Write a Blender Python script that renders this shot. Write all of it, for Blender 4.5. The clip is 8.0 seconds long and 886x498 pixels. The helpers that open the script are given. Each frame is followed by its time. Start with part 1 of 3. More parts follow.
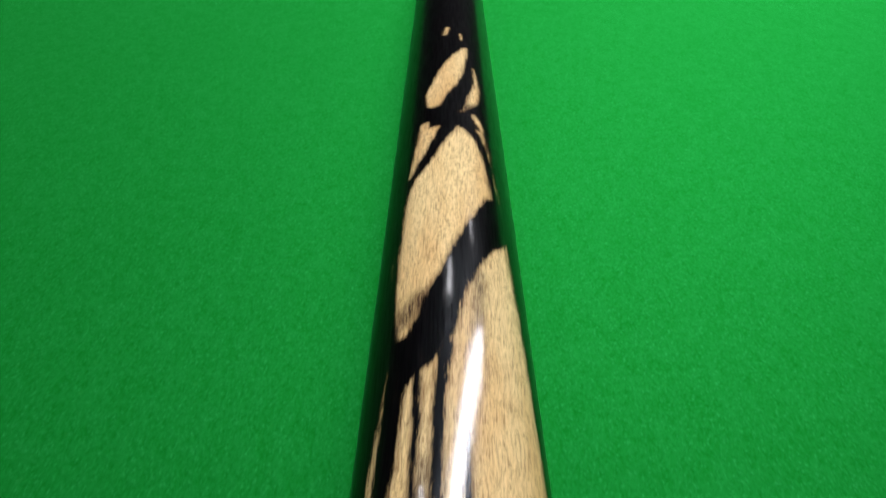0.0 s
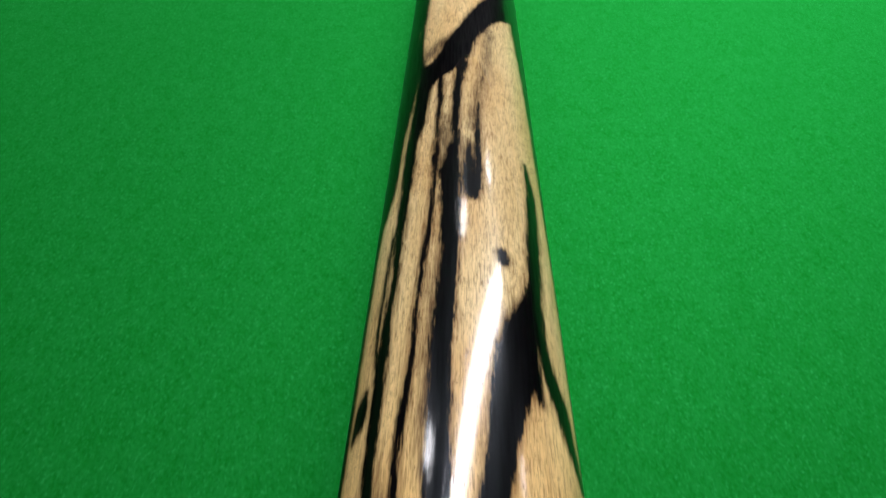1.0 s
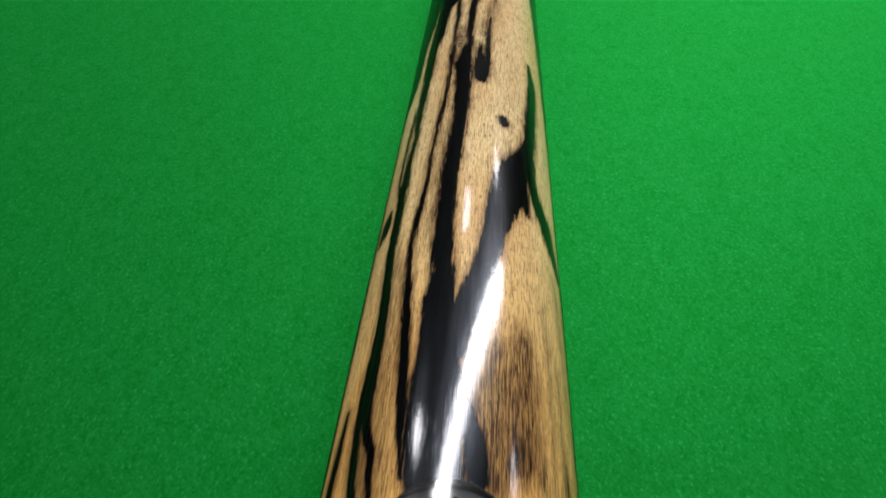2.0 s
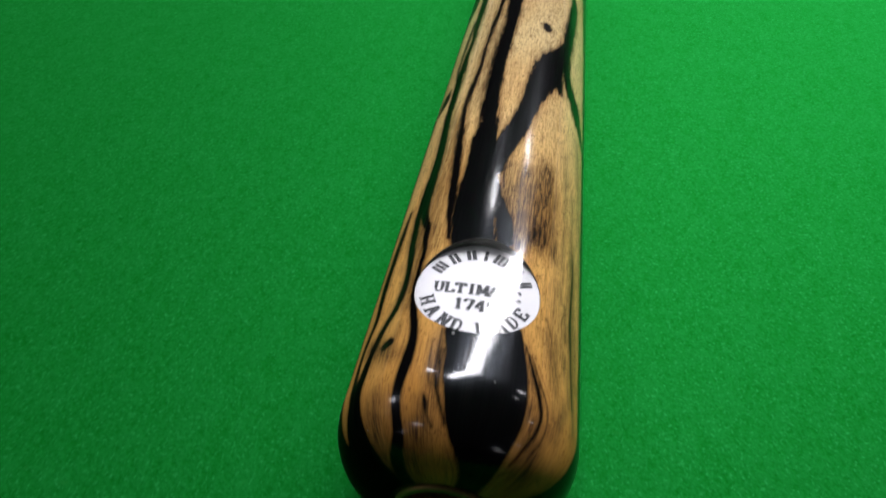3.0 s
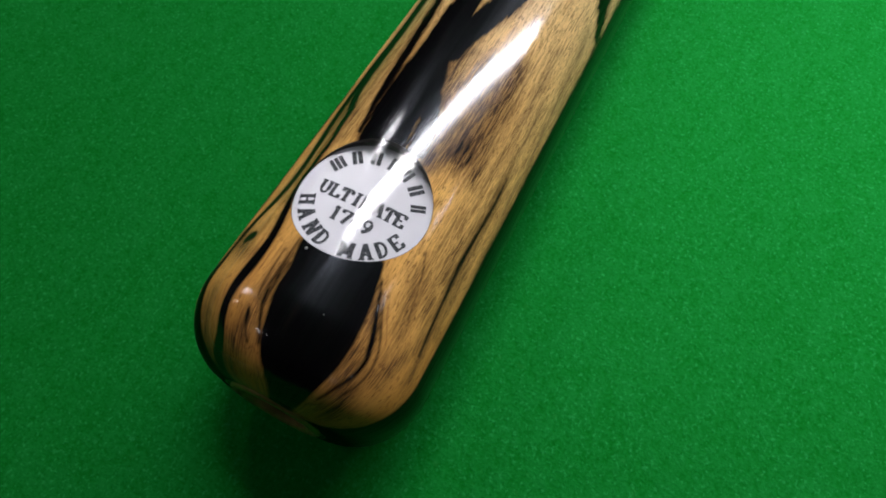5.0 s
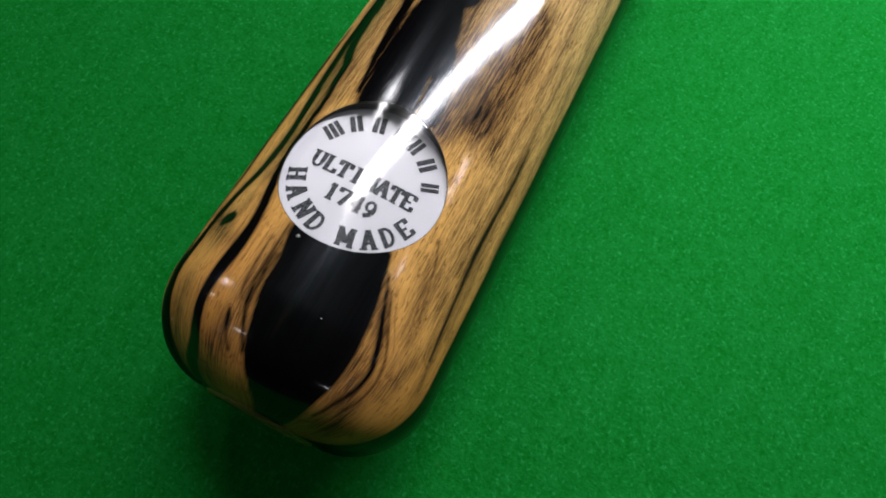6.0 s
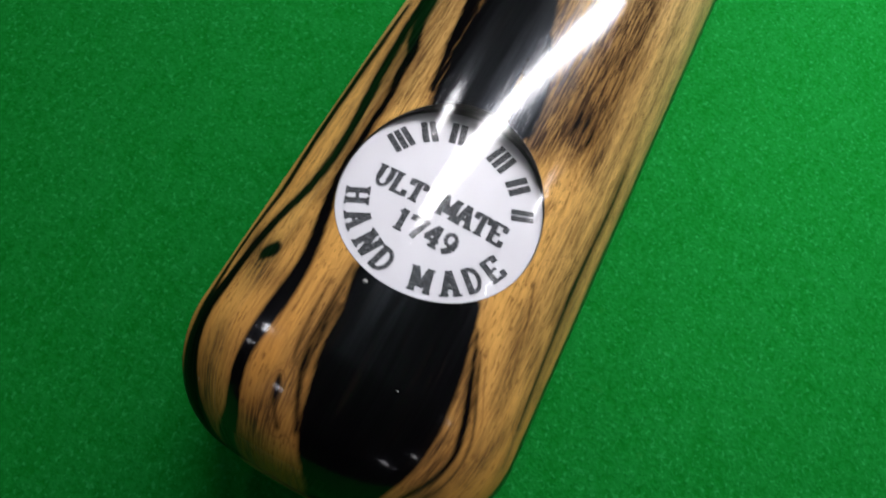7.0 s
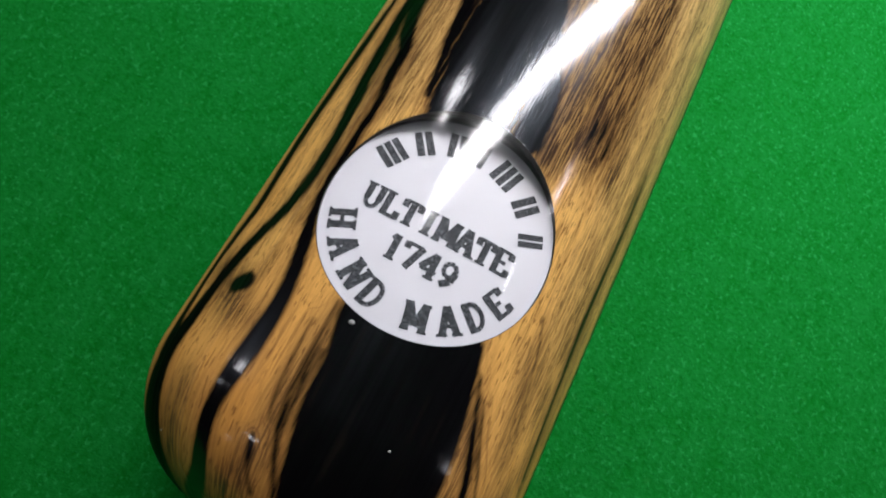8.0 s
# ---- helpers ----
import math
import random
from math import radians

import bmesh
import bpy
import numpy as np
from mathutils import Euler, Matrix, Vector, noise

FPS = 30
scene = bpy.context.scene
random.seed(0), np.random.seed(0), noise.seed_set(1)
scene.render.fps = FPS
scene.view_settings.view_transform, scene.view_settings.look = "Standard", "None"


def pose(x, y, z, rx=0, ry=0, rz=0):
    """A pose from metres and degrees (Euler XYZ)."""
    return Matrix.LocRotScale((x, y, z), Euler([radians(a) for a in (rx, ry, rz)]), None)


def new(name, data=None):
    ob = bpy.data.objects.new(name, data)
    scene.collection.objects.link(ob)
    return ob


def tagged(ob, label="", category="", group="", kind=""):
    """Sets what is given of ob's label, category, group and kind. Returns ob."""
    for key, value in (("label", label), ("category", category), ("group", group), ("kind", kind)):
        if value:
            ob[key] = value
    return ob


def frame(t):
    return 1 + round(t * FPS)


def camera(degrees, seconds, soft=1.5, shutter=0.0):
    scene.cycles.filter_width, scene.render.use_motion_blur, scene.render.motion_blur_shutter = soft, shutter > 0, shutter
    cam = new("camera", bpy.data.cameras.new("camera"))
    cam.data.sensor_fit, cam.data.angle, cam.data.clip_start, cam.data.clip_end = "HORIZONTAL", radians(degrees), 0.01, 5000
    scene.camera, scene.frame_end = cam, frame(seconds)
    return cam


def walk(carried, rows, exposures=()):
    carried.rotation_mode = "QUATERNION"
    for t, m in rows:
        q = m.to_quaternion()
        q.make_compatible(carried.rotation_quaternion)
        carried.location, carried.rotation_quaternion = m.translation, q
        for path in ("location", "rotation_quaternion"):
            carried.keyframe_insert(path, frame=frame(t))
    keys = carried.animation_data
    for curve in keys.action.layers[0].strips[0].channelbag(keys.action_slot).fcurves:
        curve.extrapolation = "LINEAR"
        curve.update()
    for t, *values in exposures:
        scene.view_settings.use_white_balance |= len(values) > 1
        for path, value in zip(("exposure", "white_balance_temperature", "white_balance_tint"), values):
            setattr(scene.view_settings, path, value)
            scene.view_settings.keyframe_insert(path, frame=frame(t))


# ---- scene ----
cam = camera(68.82, 8.0, soft=1.8, shutter=0.3)
PATH = [  # seconds, x, y, z, and the turn in degrees
    (0.0, -0.00366, 0.08332, 0.09697, 50.40, -2.01, 0.40),
    (0.5, -0.00690, 0.05698, 0.09375, 48.14, -3.05, 1.19),
    (1.0, -0.00440, 0.03099, 0.08728, 46.26, -2.60, 1.65),
    (1.2, -0.00466, 0.02344, 0.08651, 46.24, -2.74, 1.91),
    (2.3, 0.00083, -0.00691, 0.08558, 45.81, -1.33, 5.17),
    (2.5, 0.00027, -0.01329, 0.08633, 45.59, -2.01, 5.70),
    (3.0, 0.00335, -0.02995, 0.08677, 44.71, -1.19, 9.69),
    (3.5, 0.01142, -0.03625, 0.08710, 42.83, -2.03, 14.72),
    (4.0, 0.02134, -0.02991, 0.08664, 38.97, -0.63, 20.74),
    (4.5, 0.02722, -0.01587, 0.08653, 32.13, 0.46, 25.32),
    (4.7, 0.02599, -0.01174, 0.08879, 29.94, 0.13, 26.26),
    (5.8, 0.01757, -0.00131, 0.08208, 21.97, -3.36, 26.82),
    (6.0, 0.01577, -0.00134, 0.08029, 21.80, -3.82, 26.48),
    (6.5, 0.01080, 0.00048, 0.07456, 19.72, -4.96, 26.56),
    (7.0, 0.00436, 0.00409, 0.07081, 18.33, -5.75, 27.10),
    (7.5, 0.00043, 0.00732, 0.06986, 17.73, -6.74, 26.84),
    (8.0, 0.00180, 0.00855, 0.06630, 16.25, -6.91, 26.84),
]
STOPS = [(0.0, 0.05), (2.5, 0.0), (3.5, -0.05), (4.5, -0.15), (6.0, -0.06), (8.0, 0.03)]
walk(cam, [(t, pose(x, y, z, rx, ry, rz)) for t, x, y, z, rx, ry, rz in PATH], STOPS)

# ---- light: one long ceiling panel and smaller ones, in a dark room ----
CEIL = 1.6  # the lamps' height above the cloth
world = bpy.data.worlds.new("dim_room")
scene.world = world
world.use_nodes = True
world.node_tree.nodes["Background"].inputs[0].default_value = (0.75, 0.85, 1.0, 1)
world.node_tree.nodes["Background"].inputs[1].default_value = 0.01


def lamp(sx, sy, length, width, turn, watts):
    """An area lamp on the ceiling, at the slopes sx, sy seen from the cue's butt."""
    data = bpy.data.lights.new("ceiling_lamp", "AREA")
    data.shape, data.size, data.size_y = "RECTANGLE", length, width
    data.energy, data.color = watts, (1.0, 0.98, 1.03)
    ob = new("ceiling_lamp", data)
    ob.matrix_world = pose(sx * CEIL, sy * CEIL, CEIL, 0, 0, turn)
    return ob


LAMPS = [  # slopes, length, width, turn, watts
    (0.325, 0.910, 2.36, 0.165, 38.7, 58),
    (0.318, 0.808, 2.05, 0.05, 38.7, 10.5),
    (0.64, 1.72, 0.22, 0.17, 90, 2.8),
    (-0.06, 1.26, 0.22, 0.17, 90, 2.8),
    (-0.66, 0.74, 0.26, 0.14, 140, 3.6),
    (1.37, 0.92, 0.24, 0.13, 90, 3.4),
    (-1.95, -0.02, 0.38, 0.32, 0, 10.0),
    (-2.80, -0.65, 0.24, 0.22, 0, 3.6),
    (2.10, 0.06, 0.14, 0.13, 0, 1.3),
    (1.12, 0.53, 0.14, 0.09, 0, 0.6),
    (-0.97, -1.06, 0.20, 0.18, 0, 1.4),
    (-1.97, -1.97, 0.15, 0.15, 0, 1.0),
    (1.52, -2.13, 0.22, 0.20, 0, 2.4),
    (2.10, -1.42, 0.17, 0.17, 0, 2.0),
]
for row in LAMPS:
    lamp(*row)


# ---- materials ----
def material(name):
    m = bpy.data.materials.new(name)
    m.use_nodes = True
    n, l = m.node_tree.nodes, m.node_tree.links
    return m, n, l, n["Principled BSDF"]


def node(n, l, kind, inputs=(), operation="", use_clamp=False, attribute_name="", interpolation_type=""):
    """A node of that kind; inputs: (socket, value or output) pairs."""
    o = n.new("ShaderNode" + kind)
    if operation:
        o.operation = operation
    if use_clamp:
        o.use_clamp = True
    if attribute_name:
        o.attribute_name = attribute_name
    if interpolation_type:
        o.interpolation_type = interpolation_type
    for socket, value in inputs:
        if isinstance(value, bpy.types.NodeSocket):
            l.new(value, o.inputs[socket])
        else:
            o.inputs[socket].default_value = value
    return o


def maths(n, l, op, a, b=0.0, c=0.0, clamp=False):
    return node(n, l, "Math", ((0, a), (1, b), (2, c)), operation=op, use_clamp=clamp).outputs[0]


def mix(n, l, fac, a, b):
    o = node(n, l, "MixRGB", ((0, fac), (1, a), (2, b)))
    return o.outputs[0]


def stretched(n, l, sx, sy, sz):
    co = node(n, l, "TexCoord").outputs["Object"]
    return node(n, l, "Mapping", (("Vector", co), ("Scale", (sx, sy, sz)))).outputs[0]


def noise_of(n, l, vec, scale, detail=3.0, rough=0.55):
    return node(n, l, "TexNoise", (("Vector", vec), ("Scale", scale), ("Detail", detail), ("Roughness", rough))).outputs[0]


def ramp(n, l, fac, a, b):
    return node(n, l, "MapRange", ((0, fac), (1, a), (2, b)), interpolation_type="SMOOTHSTEP").outputs[0]


def figured_wood():
    """Blond wood with black figure, under clear gloss lacquer. The figure is the mesh's own field, frayed along the grain."""
    m, n, l, b = material("figured_blond_and_black_wood")
    fig = node(n, l, "Attribute", attribute_name="figure").outputs["Fac"]
    smoke = node(n, l, "Attribute", attribute_name="smoke").outputs["Fac"]
    unrolled = node(n, l, "Attribute", attribute_name="grain").outputs["Vector"]

    def drawn(sy):
        """The wood's own coordinates, drawn out along the grain."""
        return node(n, l, "Mapping", (("Vector", unrolled), ("Scale", (1, sy, 1)))).outputs[0]

    long_v = drawn(0.10)
    lines = noise_of(n, l, drawn(0.03), 4300, 4, 0.7)
    fibre = noise_of(n, l, long_v, 7000, 2, 0.5)
    streak = noise_of(n, l, long_v, 1700, 3, 0.6)
    broad = noise_of(n, l, drawn(0.25), 130, 3)
    pores = ramp(n, l, noise_of(n, l, drawn(0.045), 7600, 1, 0.4), 0.56, 0.68)
    # golden at the butt, paler further up
    along = node(n, l, "SeparateXYZ", ((0, unrolled),)).outputs[1]
    far = ramp(n, l, along, 0.010, 0.10)
    light = mix(n, l, far, (0.95, 0.55, 0.158, 1), (0.93, 0.735, 0.375, 1))
    tan = mix(n, l, far, (0.76, 0.395, 0.095, 1), (0.81, 0.56, 0.255, 1))
    light = mix(n, l, ramp(n, l, broad, 0.35, 0.7), light, tan)
    hair = noise_of(n, l, drawn(0.035), 9500, 2, 0.6)
    light = mix(n, l, maths(n, l, "MULTIPLY", ramp(n, l, hair, 0.48, 0.62), maths(n, l, "ADD", 0.06, maths(n, l, "MULTIPLY", ramp(n, l, along, 0.014, 0.028), 0.24))), light, (0.26, 0.115, 0.034, 1))
    # amber where the end grain has drunk more lacquer
    light = mix(n, l, maths(n, l, "SUBTRACT", 0.74, maths(n, l, "MULTIPLY", ramp(n, l, maths(n, l, "ADD", along, maths(n, l, "MULTIPLY", broad, 0.004)), -0.001, 0.027), 0.71)), light, (0.42, 0.152, 0.020, 1))
    light = mix(n, l, maths(n, l, "MULTIPLY", ramp(n, l, streak, 0.50, 0.72), 0.15), light, (0.36, 0.150, 0.045, 1))
    light = mix(n, l, maths(n, l, "MULTIPLY", ramp(n, l, fibre, 0.50, 0.62), 0.20), light, (0.30, 0.135, 0.04, 1))
    grown = maths(n, l, "SUBTRACT", 0.40, maths(n, l, "MULTIPLY", ramp(n, l, along, 0.03, 0.09), 0.18))
    grown = maths(n, l, "MULTIPLY", grown, maths(n, l, "ADD", 0.35, maths(n, l, "MULTIPLY", ramp(n, l, along, 0.012, 0.026), 0.65)))
    light = mix(n, l, maths(n, l, "MULTIPLY", ramp(n, l, lines, 0.52, 0.70), grown), light, (0.23, 0.105, 0.033, 1))
    light = mix(n, l, maths(n, l, "MULTIPLY", pores, maths(n, l, "ADD", maths(n, l, "MULTIPLY", ramp(n, l, along, 0.012, 0.026), 0.28), maths(n, l, "ADD", 0.22, maths(n, l, "MULTIPLY", far, 0.14)))), light, (0.15, 0.062, 0.020, 1))
    short = ramp(n, l, noise_of(n, l, drawn(0.16), 7000, 1, 0.4), 0.60, 0.69)
    light = mix(n, l, maths(n, l, "MULTIPLY", short, 0.62), light, (0.13, 0.052, 0.016, 1))
    # brown margins of the black figure
    halo = maths(n, l, "SUBTRACT", 1.0, ramp(n, l, maths(n, l, "ADD", fig, maths(n, l, "MULTIPLY", maths(n, l, "SUBTRACT", streak, 0.5), 3.0)), 0.0, 1.1))
    light = mix(n, l, maths(n, l, "MULTIPLY", halo, maths(n, l, "ADD", 0.28, maths(n, l, "MULTIPLY", ramp(n, l, along, 0.015, 0.03), 0.27))), light, (0.15, 0.065, 0.022, 1))
    # growth lines that flow round the black figure
    flow_v = node(n, l, "CombineXYZ", ((0, fig), (1, maths(n, l, "MULTIPLY", along, 40.0)))).outputs[0]
    flow = ramp(n, l, noise_of(n, l, flow_v, 3.6, 4, 0.7), 0.50, 0.63)
    nearby = maths(n, l, "SUBTRACT", 1.0, ramp(n, l, maths(n, l, "ADD", fig, ramp(n, l, along, 0.014, 0.019)), 0.3, 1.5))
    nearby = maths(n, l, "MULTIPLY", nearby, maths(n, l, "SUBTRACT", 1.0, ramp(n, l, along, 0.015, 0.02)))
    light = mix(n, l, maths(n, l, "MULTIPLY", maths(n, l, "MULTIPLY", flow, nearby), 0.55), light, (0.17, 0.075, 0.024, 1))
    # smoky streaks
    fine = maths(n, l, "ADD", maths(n, l, "MULTIPLY", ramp(n, l, lines, 0.38, 0.62), 0.3), maths(n, l, "MULTIPLY", ramp(n, l, hair, 0.43, 0.57), 0.7))
    sm = maths(n, l, "MULTIPLY", smoke, maths(n, l, "ADD", 0.42, maths(n, l, "MULTIPLY", fine, 0.85)), 0.0, True)
    light = mix(n, l, sm, light, (0.050, 0.026, 0.013, 1))
    # black figure: signed distance in millimetres, frayed by the fibres
    fray = maths(n, l, "MULTIPLY", maths(n, l, "SUBTRACT", streak, 0.5), 0.7)
    fray = maths(n, l, "ADD", fray, maths(n, l, "MULTIPLY", maths(n, l, "SUBTRACT", lines, 0.5), 0.7))
    fray = maths(n, l, "ADD", fray, maths(n, l, "MULTIPLY", maths(n, l, "SUBTRACT", fibre, 0.5), 0.6))
    calm = maths(n, l, "ADD", 0.38, maths(n, l, "MULTIPLY", ramp(n, l, along, 0.010, 0.026), 0.52))  # the grain bends with the figure at the butt
    fray = maths(n, l, "MULTIPLY", fray, maths(n, l, "ADD", calm, maths(n, l, "MULTIPLY", ramp(n, l, along, 0.035, 0.075), 1.3)))
    edge = maths(n, l, "ADD", fig, fray)
    dark = maths(n, l, "SUBTRACT", 1.0, ramp(n, l, edge, -0.20, 0.24))
    black = mix(n, l, maths(n, l, "MULTIPLY", ramp(n, l, streak, 0.55, 0.8), 0.6), (0.0016, 0.0014, 0.0018, 1), (0.012, 0.008, 0.006, 1))
    l.new(mix(n, l, dark, light, black), b.inputs["Base Color"])
    # fine polishing lines in the lacquer scatter a little of each highlight
    b.inputs["Specular Tint"].default_value = (0.75, 0.85, 1.0, 1)
    # gloss fades down the sides, standing in for dim reflections of shaded cloth
    above = node(n, l, "SeparateXYZ", ((0, unrolled),)).outputs[2]
    splice = maths(n, l, "MULTIPLY", maths(n, l, "MAXIMUM", maths(n, l, "SUBTRACT", along, 0.096), 0.0), 0.053)
    lacquered = ramp(n, l, maths(n, l, "SUBTRACT", above, splice), 0.0092, 0.0132)
    # the +x flank keeps some gloss: the cloth mirrored there is brighter
    flank = node(n, l, "SeparateXYZ", ((0, unrolled),)).outputs[0]
    lacquered = maths(n, l, "MAXIMUM", lacquered, maths(n, l, "MULTIPLY", ramp(n, l, flank, 0.004, 0.011), 0.45))
    lacquered = maths(n, l, "MAXIMUM", lacquered, maths(n, l, "MULTIPLY", ramp(n, l, along, 0.06, 0.11), 0.25))
    # gloss cut round the butt's rim too, for the shaded cloth in front
    lacquered = maths(n, l, "MULTIPLY", lacquered, maths(n, l, "ADD", 0.3, maths(n, l, "MULTIPLY", ramp(n, l, along, -0.003, 0.0015), 0.7)))
    scatter = maths(n, l, "MULTIPLY", maths(n, l, "ADD", 0.3, ramp(n, l, lines, 0.30, 0.70)), 0.175)
    l.new(maths(n, l, "MULTIPLY", scatter, maths(n, l, "ADD", 0.05, maths(n, l, "MULTIPLY", lacquered, 0.95))), b.inputs["Specular IOR Level"])
    l.new(maths(n, l, "ADD", 0.02, maths(n, l, "MULTIPLY", lacquered, 0.85)), b.inputs["Coat Weight"])
    l.new(maths(n, l, "SUBTRACT", 0.36, maths(n, l, "MULTIPLY", lacquered, 0.12)), b.inputs["Roughness"])
    b.inputs["Coat Roughness"].default_value = 0.06
    b.inputs["Coat IOR"].default_value = 1.46
    bump = node(n, l, "Bump", (("Strength", 0.25), ("Distance", 0.00002), ("Height", fibre)))
    l.new(bump.outputs[0], b.inputs["Normal"])
    wave = node(n, l, "Bump", (("Strength", 0.3), ("Distance", 0.00006), ("Height", noise_of(n, l, drawn(0.5), 350, 2))))
    fine_wave = node(n, l, "Bump", (("Strength", 0.32), ("Distance", 0.000016), ("Height", maths(n, l, "SUBTRACT", lines, maths(n, l, "MULTIPLY", pores, 0.35))), ("Normal", wave.outputs[0])))
    peel = node(n, l, "Bump", (("Strength", 0.3), ("Distance", 0.000006), ("Height", noise_of(n, l, drawn(0.6), 2200, 2, 0.6)), ("Normal", fine_wave.outputs[0])))
    l.new(peel.outputs[0], b.inputs["Coat Normal"])
    return m


def cloth():
    """Napped green baize."""
    m, n, l, b = material("green_baize")
    co = stretched(n, l, 1, 1, 1)
    fuzz = noise_of(n, l, co, 2600, 2, 0.6)
    nap = noise_of(n, l, stretched(n, l, 1, 0.7, 1), 1150, 3, 0.6)
    tuft = noise_of(n, l, stretched(n, l, 1, 0.6, 1), 420, 2, 0.6)
    cloud = noise_of(n, l, co, 50, 3, 0.6)
    grain = maths(n, l, "ADD", maths(n, l, "MULTIPLY", nap, 0.4), maths(n, l, "MULTIPLY", fuzz, 0.6))
    col = mix(n, l, ramp(n, l, grain, 0.32, 0.68), (0.0002, 0.044, 0.0016, 1), (0.0008, 0.118, 0.005, 1))
    col = mix(n, l, maths(n, l, "MULTIPLY", ramp(n, l, tuft, 0.38, 0.66), 0.6), col, (0.0003, 0.056, 0.002, 1))
    col = mix(n, l, maths(n, l, "MULTIPLY", ramp(n, l, cloud, 0.4, 0.7), 0.25), col, (0.0009, 0.112, 0.005, 1))
    lint = ramp(n, l, noise_of(n, l, co, 700, 0, 0.5), 0.80, 0.84)
    col = mix(n, l, maths(n, l, "MULTIPLY", lint, 0.4), col, (0.05, 0.26, 0.06, 1))
    l.new(col, b.inputs["Base Color"])
    b.inputs["Roughness"].default_value = 0.95
    b.inputs["Specular IOR Level"].default_value = 0.02
    sheen = mix(n, l, ramp(n, l, maths(n, l, "ADD", maths(n, l, "MULTIPLY", grain, 0.75), maths(n, l, "MULTIPLY", tuft, 0.25)), 0.34, 0.64), (0.0060, 0.230, 0.023, 1), (0.0155, 0.308, 0.052, 1))
    tips = ramp(n, l, noise_of(n, l, stretched(n, l, 1, 0.8, 1), 2100, 1, 0.5), 0.58, 0.72)
    sheen = mix(n, l, maths(n, l, "MULTIPLY", tips, 0.44), sheen, (0.0420, 0.470, 0.125, 1))  # single fibres that catch the light
    gloss = node(n, l, "BsdfAnisotropic", (("Color", sheen), ("Roughness", 0.74)))
    both = node(n, l, "MixShader", ((0, 0.85), (1, b.outputs[0]), (2, gloss.outputs[0])))
    l.new(both.outputs[0], n["Material Output"].inputs["Surface"])
    h = maths(n, l, "ADD", grain, maths(n, l, "MULTIPLY", tuft, 0.5))
    bump = node(n, l, "Bump", (("Strength", 0.32), ("Distance", 0.0004), ("Height", h))).outputs[0]
    l.new(bump, b.inputs["Normal"])
    lean = node(n, l, "VectorMath", ((0, bump), (1, (-0.13, -0.138, 0.0))), operation="ADD").outputs[0]  # the nap lies over a little
    l.new(node(n, l, "VectorMath", ((0, lean),), operation="NORMALIZE").outputs[0], gloss.inputs["Normal"])
    return m


def plain(name, col, rough, metal=0.0, grain=0.0, scale=400, shine=0.5):
    m, n, l, b = material(name)
    g = noise_of(n, l, stretched(n, l, 1, 1, 1), scale, 3)
    l.new(mix(n, l, maths(n, l, "MULTIPLY", ramp(n, l, g, 0.35, 0.7), grain), (*col, 1), (*[c * 0.45 for c in col], 1)), b.inputs["Base Color"])
    b.inputs["Roughness"].default_value, b.inputs["Metallic"].default_value = rough, metal
    b.inputs["Specular IOR Level"].default_value = shine
    return m


def clear_resin():
    m, n, l, b = material("clear_resin")
    b.inputs["Transmission Weight"].default_value = 1.0
    b.inputs["Roughness"].default_value = 0.11
    b.inputs["IOR"].default_value = 1.45
    b.inputs["Coat Weight"].default_value = 0.6
    b.inputs["Coat Roughness"].default_value = 0.08
    wave = node(n, l, "Bump", (("Strength", 0.25), ("Distance", 0.00004), ("Height", noise_of(n, l, stretched(n, l, 1, 1, 1), 350, 2))))
    l.new(wave.outputs[0], b.inputs["Normal"])
    return m


def worn_ink():
    """Dark ink, thin in fine flecks."""
    m, n, l, b = material("worn_dark_ink")
    fleck = ramp(n, l, noise_of(n, l, stretched(n, l, 1, 1, 1), 5200, 2, 0.6), 0.50, 0.66)
    l.new(mix(n, l, maths(n, l, "MULTIPLY", fleck, 0.6), (0.008, 0.011, 0.014, 1), (0.13, 0.14, 0.16, 1)), b.inputs["Base Color"])
    b.inputs["Roughness"].default_value = 0.5
    b.inputs["Specular IOR Level"].default_value = 0.25
    return m


FIGURED, BAIZE, RESIN = figured_wood(), cloth(), clear_resin()
BADGE_WHITE = plain("white_badge_card", (0.50, 0.505, 0.535), 0.33, 0, 0.06, 300, 0.75)
INK = worn_ink()
POCKET = plain("dark_pocket_edge", (0.02, 0.018, 0.016), 0.3, 0, 0.4, 900)
EBONY = plain("black_ebony", (0.010, 0.008, 0.008), 0.12, 0, 0.4, 500)
# brass colour darkened to stand in for the shaded cloth it mirrors
BRASS = plain("brass", (0.34, 0.22, 0.085), 0.5, 0.75, 0.45, 900)
BORE = plain("tarnished_brass_thread", (0.66, 0.33, 0.16), 0.35, 0.8, 0.5, 900)
ASH = plain("pale_ash_wood", (0.62, 0.46, 0.26), 0.3, 0, 0.3, 90)
WALL = plain("dark_wall_paint", (0.05, 0.045, 0.045), 0.8, 0, 0.3, 3)
PALE_WALL = plain("pale_wall_paint", (0.45, 0.46, 0.50), 0.8, 0, 0.1, 3)
CEILING = plain("ceiling_paint", (0.25, 0.25, 0.26), 0.9, 0, 0.1, 3)
CARPET = plain("dark_carpet", (0.11, 0.105, 0.11), 0.95, 0, 0.4, 60)
DUST = plain("pale_dust", (0.34, 0.34, 0.33), 0.9, 0, 0.3, 4000)
HOUSING = plain("white_lamp_housing", (0.7, 0.7, 0.7), 0.5, 0, 0.1, 30)


